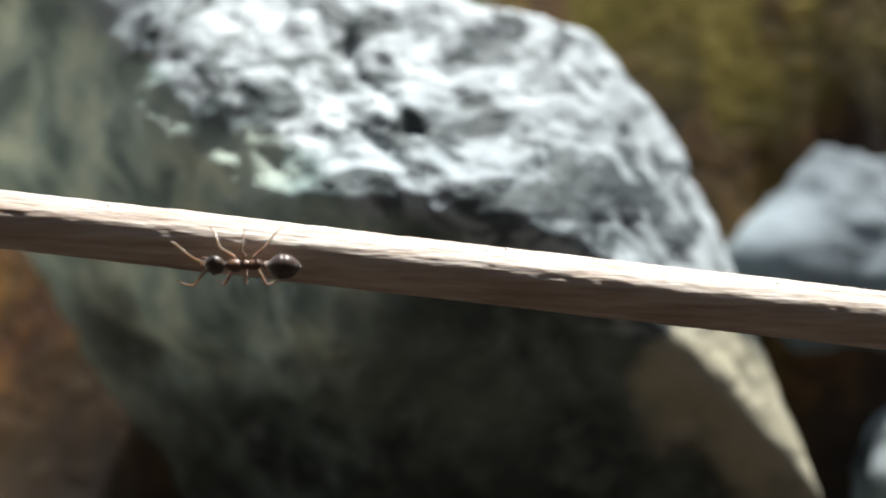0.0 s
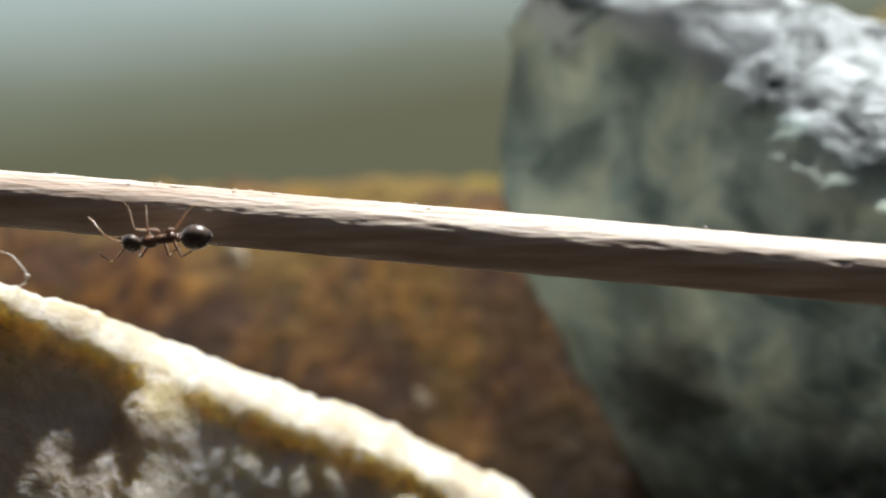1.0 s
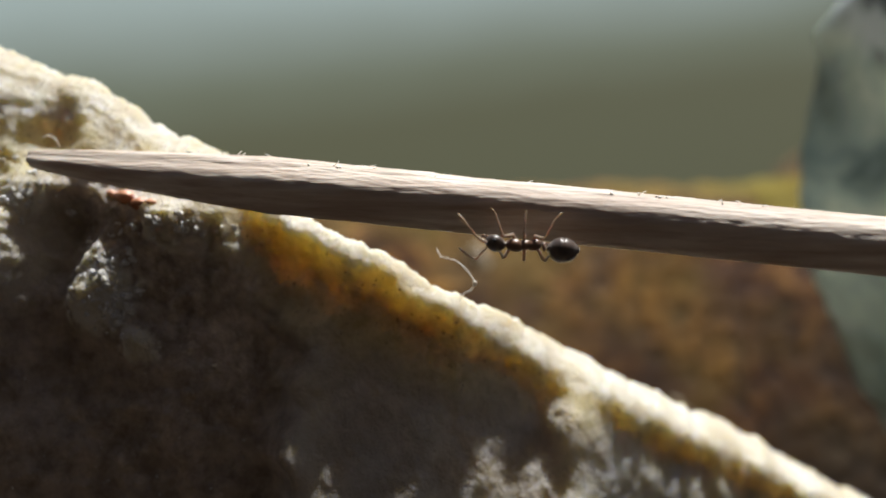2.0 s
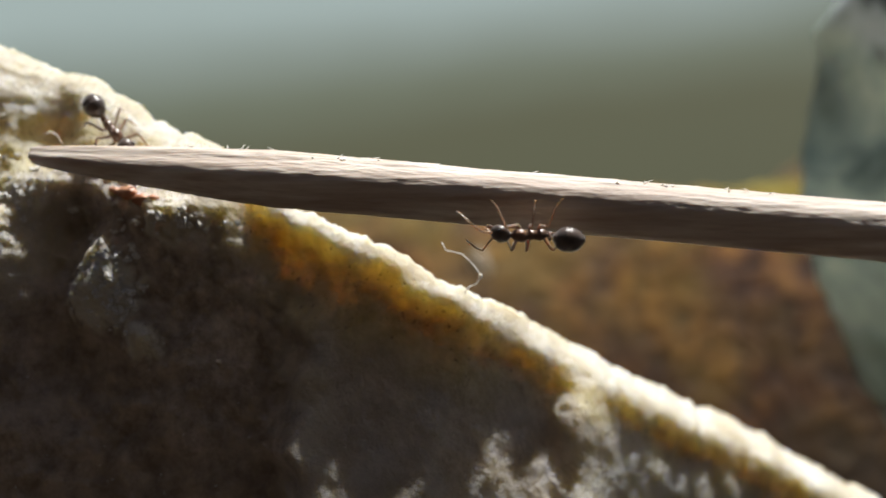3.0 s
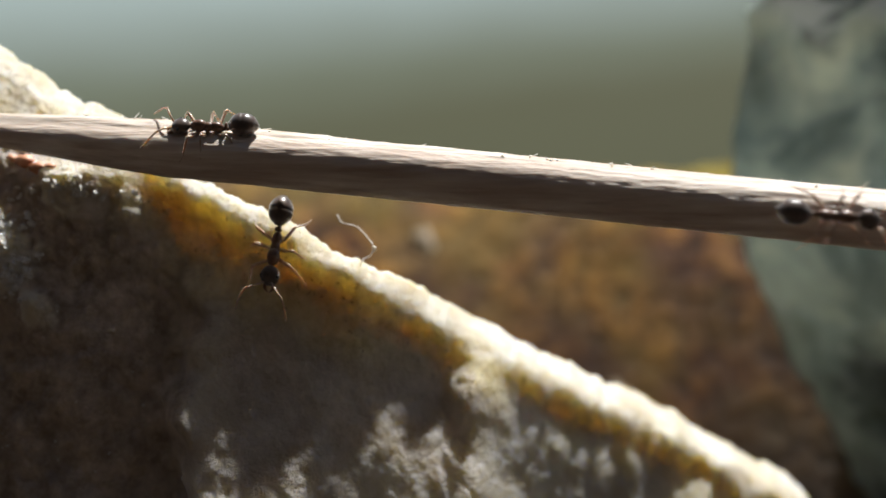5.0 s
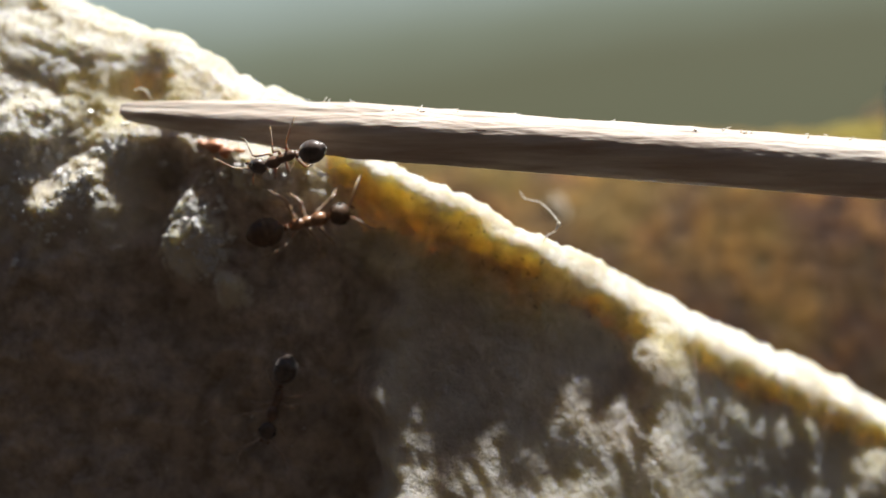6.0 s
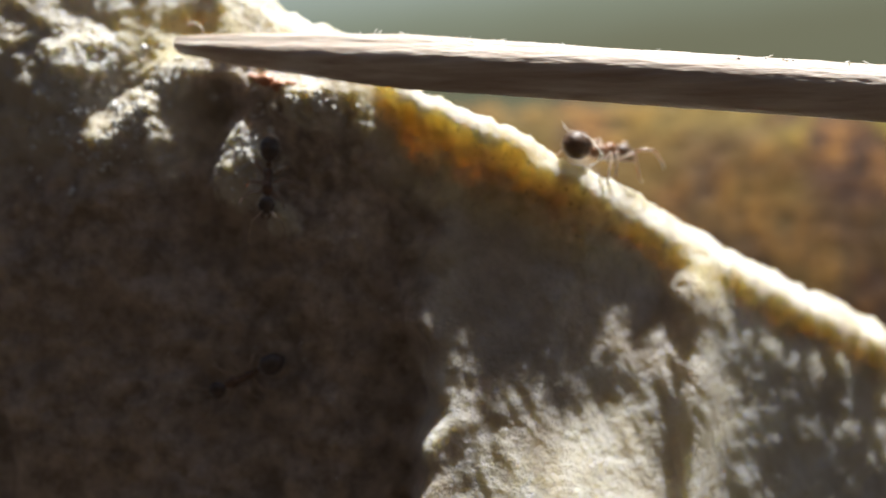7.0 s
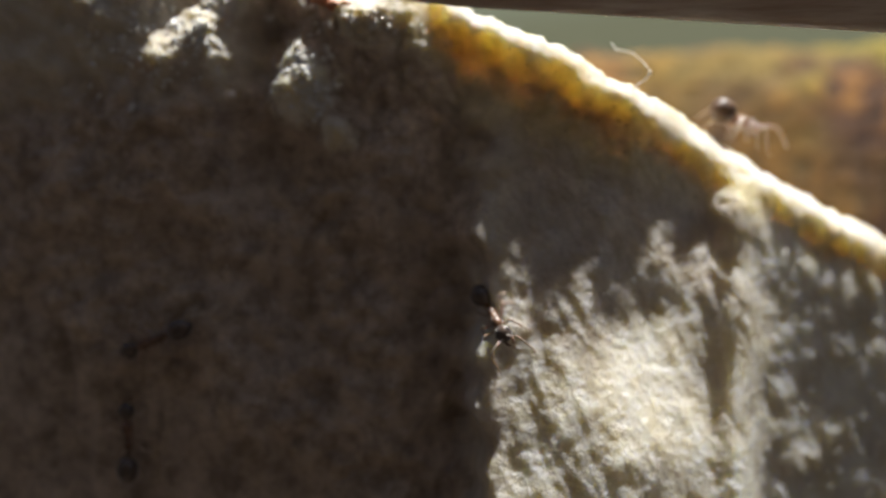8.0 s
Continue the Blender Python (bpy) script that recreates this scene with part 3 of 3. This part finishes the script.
# ---- ants ----
def build_ant(label, size=1.0, dark=ANT_BLACK, light=ANT_RED):
    """An ant with its head towards +x and its back towards +z, standing 0.85 mm over its footing."""
    ant = tagged(new("ant"), label, "ant", "ants")
    bm = bmesh.new()
    lobe(bm, (1.52, 0, 0.05), (0.50, 0.45, 0.36), 18, 24, 16, 0.03)
    head = part("head", bm, dark, ant, "dark glossy head")
    for side in (1, -1):
        bm = bmesh.new()
        lobe(bm, (1.55, side * 0.38, 0.18), (0.12, 0.07, 0.10), 0, 12, 8)
        part("eye", bm, ANT_EYE, head)
        bm = bmesh.new()
        tube(bm, [(1.88, side * 0.2, -0.12), (2.1, side * 0.2, -0.2), (2.26, side * 0.05, -0.26)], [0.09, 0.08, 0.02], 7)
        part("mandible", bm, ANT_RED, head)
        bm = bmesh.new()
        tube(bm, [(0, 0, 0), (0.35, side * 0.35, 0.22), (0.6, side * 0.68, 0.28), (0.95, side * 0.85, 0.05), (1.35, side * 0.95, -0.3), (1.6, side * 0.95, -0.5)],
             [0.05, 0.05, 0.05, 0.042, 0.05, 0.034], 7)
        feeler = part("antenna", bm, ANT_LEG, ant, "elbowed amber antenna")
        feeler.location = Vector((1.85, side * 0.16, 0.14)) * MM
    bm = bmesh.new()
    lobe(bm, (0.62, 0, 0.10), (0.44, 0.30, 0.32), 10, 20, 12, 0.05)
    lobe(bm, (0.15, 0, 0.04), (0.36, 0.23, 0.25), 0, 18, 12, 0.05)
    lobe(bm, (-0.28, 0, 0.0), (0.38, 0.24, 0.29), -15, 18, 12, 0.05)
    lobe(bm, (1.05, 0, 0.08), (0.16, 0.13, 0.13), 0, 12, 8)
    part("thorax", bm, light, ant, "red-brown waisted thorax")
    bm = bmesh.new()
    lobe(bm, (-0.74, 0, 0.06), (0.10, 0.17, 0.27), -8, 12, 10)
    tube(bm, [(-0.5, 0, -0.1), (-0.75, 0, -0.1), (-0.98, 0, -0.04)], [0.10, 0.09, 0.10], 8)
    part("petiole", bm, light, ant)
    bm = bmesh.new()
    sides, prof = 26, []
    for k in range(31):
        s = k / 30
        r = math.sin(math.pi * s ** 0.95) ** 0.55 if 0 < k < 30 else 0.02
        edge = 0.035 * max(0, math.sin(s * math.pi * 5)) ** 6
        prof.append((-0.88 - 1.5 * s, 0.59 * max(r, 0.03) - edge))
    tube(bm, [(x, 0, 0.08 + 0.12 * math.sin(math.pi * (-(x + 0.88)) / 1.5)) for x, r in prof], [r for x, r in prof], sides)
    part("gaster", bm, dark, ant, "dark banded gaster")
    legs = []
    for n, (x, fore) in enumerate(((0.62, 0.75), (0.18, 0.0), (-0.2, -0.85))):
        for side in (1, -1):
            bm = bmesh.new()
            tube(bm, [(0, 0, 0), (fore * 0.15, side * 0.16, -0.12), (fore * 0.62, side * 0.66, 0.40), (fore * 0.72, side * 0.75, 0.40), (fore * 1.15, side * 1.08, -0.38),
                      (fore * 1.3, side * 1.16, -0.58), (fore * 1.55, side * 1.3, -0.70)], [0.10, 0.075, 0.08, 0.055, 0.042, 0.026, 0.018], 7)
            leg = part("leg", bm, ANT_LEG, ant)
            leg.location = Vector((x, side * 0.17, -0.14)) * MM
            legs.append((leg, side, n))
    for c in ant.children_recursive:
        c.data.transform(Matrix.Scale(size, 4))
        c.location *= size
    return ant, legs, [c for c in ant.children if c.name.startswith("antenna")]


def stance(x, y, z, fx, fy, fz, nx, ny, nz):
    """An ant's pose: its middle in mm, the way it faces and the way its back points."""
    f = Vector((fx, fy, fz)).normalized()
    u = Vector((nx, ny, nz))
    u = (u - f * u.dot(f)).normalized()
    m = Matrix((f, u.cross(f), u)).transposed().to_4x4()
    return Matrix.Translation(mm(x, y, z)) @ m


def walk_ant(made, rows):
    """Keys an ant along its rows and swings its legs by the way that it goes."""
    ant, legs, feelers = made
    walk(ant, [(r[0], stance(*r[1:])) for r in rows])
    ts = [r[0] for r in rows]
    gone = np.concatenate([[0], np.cumsum([(Vector(b[1:4]) - Vector(a[1:4])).length for a, b in zip(rows, rows[1:])])])
    times, last = [], None
    for k in range(81):
        s = float(np.interp(k / 10, ts, gone))
        if last is None or k == 80 or abs(s - last) > 0.02:
            times.append((k / 10, s))
        last = s
    for leg, side, n in legs:
        base = leg.location.copy()
        shift = math.pi * ((n + (side > 0)) % 2)
        keys = []
        for t, s in times:
            a = s * 2 * math.pi / 2.6 + shift
            keys.append((t, Matrix.Translation(base) @ pose(0, 0, 0, -side * 7 * max(0, math.cos(a)), 0, side * 16 * math.sin(a))))
        walk(leg, keys if len(keys) > 1 else [(0, keys[0][1]), (8, keys[0][1])])
    for i, f in enumerate(feelers):
        base = f.location.copy()
        walk(f, [(k * 0.2, Matrix.Translation(base) @ pose(0, 0, 0, 0, 10 * math.sin(k * 1.3 + i * 2), 12 * math.sin(k * 0.9 + i))) for k in range(41)])


ROWS_A = [
    (0, -8.18, 48.00, -0.67, -1.00, 0.00, -0.00, 0.00, -0.86, -0.52),
    (0.3, -19.79, 48.03, 0.64, -1.00, -0.01, 0.02, 0.00, -0.85, -0.53),
    (0.5, -27.65, 48.02, 1.71, -1.00, -0.02, 0.04, 0.00, -0.91, -0.42),
    (0.8, -41.85, 48.03, 3.36, -1.00, -0.02, 0.07, 0.00, -0.92, -0.40),
    (1, -50.31, 48.02, 3.59, -1.00, 0.05, -0.09, 0.00, -0.67, -0.74),
    (1.2, -55.42, 48.02, 3.80, -1.00, -0.00, -0.00, 0.00, -0.57, -0.82),
    (1.5, -55.71, 48.04, 3.72, -1.00, 0.00, -0.00, 0.00, -0.57, -0.82),
    (1.7, -55.91, 48.02, 3.84, -1.00, -0.03, 0.04, 0.00, -0.57, -0.82),
    (2.8, -56.18, 48.02, 3.87, -0.99, -0.05, 0.09, 0.00, -0.57, -0.82),
    (3, -56.11, 48.03, 3.83, -1.00, -0.04, 0.07, 0.00, -0.57, -0.82),
    (3.2, -56.20, 48.03, 4.19, -0.99, -0.08, 0.13, 0.00, -0.65, -0.76),
    (3.4, -56.48, 48.01, 4.33, -0.99, -0.08, 0.15, 0.00, -0.69, -0.73),
    (3.5, -56.51, 48.01, 4.46, -0.97, -0.11, 0.22, 0.00, -0.72, -0.69),
    (3.6, -56.73, 48.02, 4.40, -0.96, -0.13, 0.23, 0.00, -0.70, -0.72),
    (3.7, -57.78, 48.03, 5.33, -0.94, -0.07, 0.35, 0.00, -0.96, -0.29),
    (3.8, -56.58, 49.44, 6.39, -0.89, 0.21, 0.41, 0.00, -0.76, 0.65),
    (4, -57.55, 49.43, 6.92, -0.88, 0.21, 0.42, 0.00, -0.76, 0.65),
    (4.2, -57.77, 49.41, 7.10, -0.92, 0.18, 0.36, 0.00, -0.76, 0.65),
    (5.3, -67.49, 49.41, 7.71, -0.94, -0.15, -0.30, 0.00, -0.76, 0.65),
    (5.5, -67.18, 48.02, 6.39, -0.85, 0.11, -0.51, 0.00, -0.95, -0.30),
    (5.7, -67.32, 48.04, 6.45, -0.89, 0.08, -0.45, 0.00, -0.97, -0.26),
    (6, -71.06, 48.01, 5.49, -0.97, 0.14, -0.22, 0.00, -0.57, -0.82),
    (6.3, -75.23, 50.68, 4.91, -0.72, 0.07, -0.69, -0.20, -0.98, 0.05),
    (6.5, -76.03, 50.32, 2.87, 0.02, -0.35, -0.93, 0.37, -0.87, 0.34),
    (6.6, -75.79, 50.40, 2.37, 0.11, -0.16, -0.98, 0.48, -0.86, 0.18),
    (6.8, -75.58, 50.47, 2.05, 0.09, -0.10, -0.99, 0.50, -0.86, 0.12),
    (7.1, -75.46, 50.18, 0.94, -0.03, -0.24, -0.97, 0.34, -0.91, 0.23),
    (7.3, -75.31, 50.20, -0.17, 0.02, 0.12, -0.99, -0.01, -0.99, -0.15),
    (7.5, -73.16, 50.94, -2.61, 0.60, 0.06, -0.80, 0.07, -1.00, -0.01),
    (7.7, -71.32, 51.76, -4.88, 0.57, 0.39, -0.72, 0.56, -0.83, 0.00),
    (7.9, -68.73, 52.30, -8.09, 0.64, -0.12, -0.76, -0.27, -0.95, -0.14),
    (8, -66.72, 50.24, -10.03, 0.48, -0.65, -0.59, -0.50, -0.75, 0.44),
]
ROWS_B = [
    (2.8, -77.23, 52.21, 10.66, 0.87, -0.02, -0.49, 0.31, -0.74, 0.59),
    (3, -77.08, 51.82, 9.78, 0.66, -0.21, -0.72, 0.23, -0.87, 0.44),
    (3.2, -74.04, 48.02, 7.78, 0.76, -0.10, -0.65, 0.00, -0.97, 0.23),
    (3.4, -71.79, 48.01, 6.03, 0.91, 0.21, -0.36, 0.00, -0.67, -0.74),
    (3.5, -69.87, 48.02, 5.94, 0.99, 0.06, -0.12, 0.00, -0.71, -0.70),
    (3.6, -67.73, 48.03, 5.82, 0.99, 0.05, -0.10, 0.00, -0.75, -0.66),
    (3.7, -64.21, 48.01, 5.81, 1.00, 0.03, -0.09, 0.00, -0.89, -0.46),
    (3.8, -60.91, 48.02, 5.80, 1.00, -0.01, 0.06, 0.00, -0.98, -0.20),
    (4, -61.63, 48.01, 5.87, 1.00, -0.00, 0.03, 0.00, -0.98, -0.20),
    (4.2, -61.94, 48.01, 5.58, 1.00, 0.00, -0.01, 0.00, -0.90, -0.44),
]
ROWS_C = [
    (5.3, -72.35, 50.98, 3.68, 0.73, 0.17, 0.66, 0.25, -0.97, -0.06),
    (5.5, -72.07, 51.37, 3.41, 0.85, 0.33, 0.41, 0.36, -0.93, -0.03),
    (5.7, -72.02, 51.51, 3.06, 0.85, 0.37, 0.37, 0.40, -0.92, -0.02),
    (6, -71.39, 51.42, 2.59, 0.80, 0.55, 0.23, 0.57, -0.82, -0.03),
    (6.3, -67.67, 52.89, 2.14, 0.91, -0.29, 0.29, -0.32, -0.95, 0.05),
    (6.5, -63.66, 52.45, 2.58, 0.96, -0.05, 0.26, -0.02, -0.94, -0.34),
    (6.6, -62.49, 52.43, 2.50, 0.93, 0.31, 0.18, 0.34, -0.94, 0.06),
    (6.8, -60.94, 53.35, 2.35, 0.89, 0.46, 0.08, 0.39, -0.89, 0.22),
    (7, -59.40, 56.29, 2.69, 0.55, 0.83, 0.00, 0.25, -0.35, 0.90),
    (7.1, -59.15, 56.38, 2.41, 0.52, 0.75, -0.07, 0.25, -0.35, 0.90),
    (7.3, -59.16, 56.31, 2.22, 0.39, 0.82, -0.17, 0.25, -0.35, 0.90),
    (7.5, -58.48, 57.28, 2.42, 0.45, 0.79, -0.15, 0.25, -0.35, 0.90),
    (7.7, -57.02, 59.36, 1.45, 0.44, 0.79, -0.16, 0.25, -0.35, 0.90),
    (7.9, -55.26, 61.73, 0.59, 0.48, 0.69, -0.24, 0.25, -0.35, 0.90),
    (8, -54.50, 62.71, 0.51, 0.41, 0.84, -0.11, 0.25, -0.35, 0.90),
]
ROWS_D = [
    (5.3, -63.93, 52.50, -0.24, -0.07, -0.05, -1.00, 0.23, -0.97, 0.03),
    (5.5, -66.52, 51.92, -1.80, -0.71, 0.08, -0.70, -0.31, -0.92, 0.26),
    (5.7, -70.23, 52.19, -3.28, -0.51, -0.46, -0.73, 0.59, -0.80, 0.07),
    (6, -72.78, 51.06, -6.12, -0.30, -0.05, -0.95, 0.20, -0.98, 0.00),
    (6.3, -72.76, 51.06, -6.09, -0.50, -0.10, -0.86, 0.19, -0.98, 0.00),
    (6.5, -72.66, 51.14, -6.25, -0.44, -0.11, -0.89, 0.24, -0.97, 0.00),
    (6.6, -73.00, 51.10, -6.26, -0.53, -0.06, -0.85, 0.12, -0.99, 0.00),
    (6.8, -74.91, 51.11, -7.70, -0.81, 0.06, -0.58, -0.07, -1.00, 0.00),
    (7, -77.17, 50.94, -8.73, -0.89, -0.16, -0.42, 0.18, -0.98, -0.00),
    (7.1, -78.75, 50.60, -9.10, -0.91, -0.30, -0.27, 0.32, -0.95, -0.02),
    (7.3, -82.74, 49.73, -10.68, -0.87, -0.02, -0.48, 0.04, -1.00, -0.05),
    (7.5, -84.63, 49.72, -12.07, -0.80, 0.01, -0.60, 0.03, -1.00, -0.05),
    (7.7, -85.20, 49.71, -11.76, -0.91, -0.00, -0.42, 0.03, -1.00, -0.05),
    (7.9, -85.28, 49.67, -11.38, -0.93, -0.01, -0.37, 0.03, -1.00, -0.05),
    (8, -84.97, 49.70, -11.43, -0.93, -0.01, -0.36, 0.03, -1.00, -0.05),
]
ROWS_F = [
    (7.9, -86.98, 50.10, -17.14, -0.01, -0.01, 1.00, 0.06, -1.00, 0.00),
    (8, -86.82, 50.17, -16.89, -0.03, 0.00, 1.00, 0.06, -1.00, 0.00),
]


def motions():
    front = lambda x, low: (x, 48.0, skewer_z(x) - low, 1, 0, -0.11, 0, -1, -0.1)
    walk_ant(build_ant("red-brown ant with a dark head walking along the skewer", 0.93), ROWS_A)
    walk_ant(build_ant("red-brown ant crossing from the boulder onto the skewer", 0.95),
             [(0, -97, 51.3, 23.5, 0.86, 0.1, -0.5, 0.2, -0.8, 0.55), (2.0, -97, 51.3, 23.5, 0.86, 0.1, -0.5, 0.2, -0.8, 0.55)] + ROWS_B
             + [(4.5, *front(-58.5, 0.5)), (5.3, *front(-25, 0.2)), (6.2, *front(2, 0.2)), (8.0, *front(52, 0.2))])
    walk_ant(build_ant("brown ant with an amber thorax climbing the boulder to its crest", 1.25, ANT_BROWN, ANT_AMBER),
             [(0, -94, 47.6, 1, 1, 0, 0.2, 0, -1, 0), (4.5, -94, 47.6, 1, 1, 0, 0.2, 0, -1, 0), (4.9, -84, 47.6, 1.5, 1, 0, 0.2, 0, -1, 0)] + ROWS_C)
    walk_ant(build_ant("dark ant in the shade of the boulder face"),
             [(0, -62.5, 60.5, 0.4, 0, -1, 0.3, 0, 0.3, 1), (4.3, -62.5, 60.5, 0.4, 0, -1, 0.3, 0, 0.3, 1), (4.8, -62.9, 53.4, 3.8, -0.1, -0.7, 0.1, 0.1, 0, 1),
              (5.0, -63.4, 51.6, 2.4, -0.1, -0.2, -0.9, 0.1, -1, 0.3)] + ROWS_D)
    walk_ant(build_ant("dark ant low on the shaded boulder face"),
             [(0, -87.5, 49.5, -42, -0.03, 0, 1, 0.05, -1, 0), (7.2, -87.5, 49.5, -30, -0.03, 0, 1, 0.05, -1, 0)] + ROWS_F)


build_soil()
build_backdrop()
build_back_stone()
build_pale_stones()
boulder = build_limestone()
build_skewer()
build_fibre()
build_grains()
build_crystals(boulder)
motions()
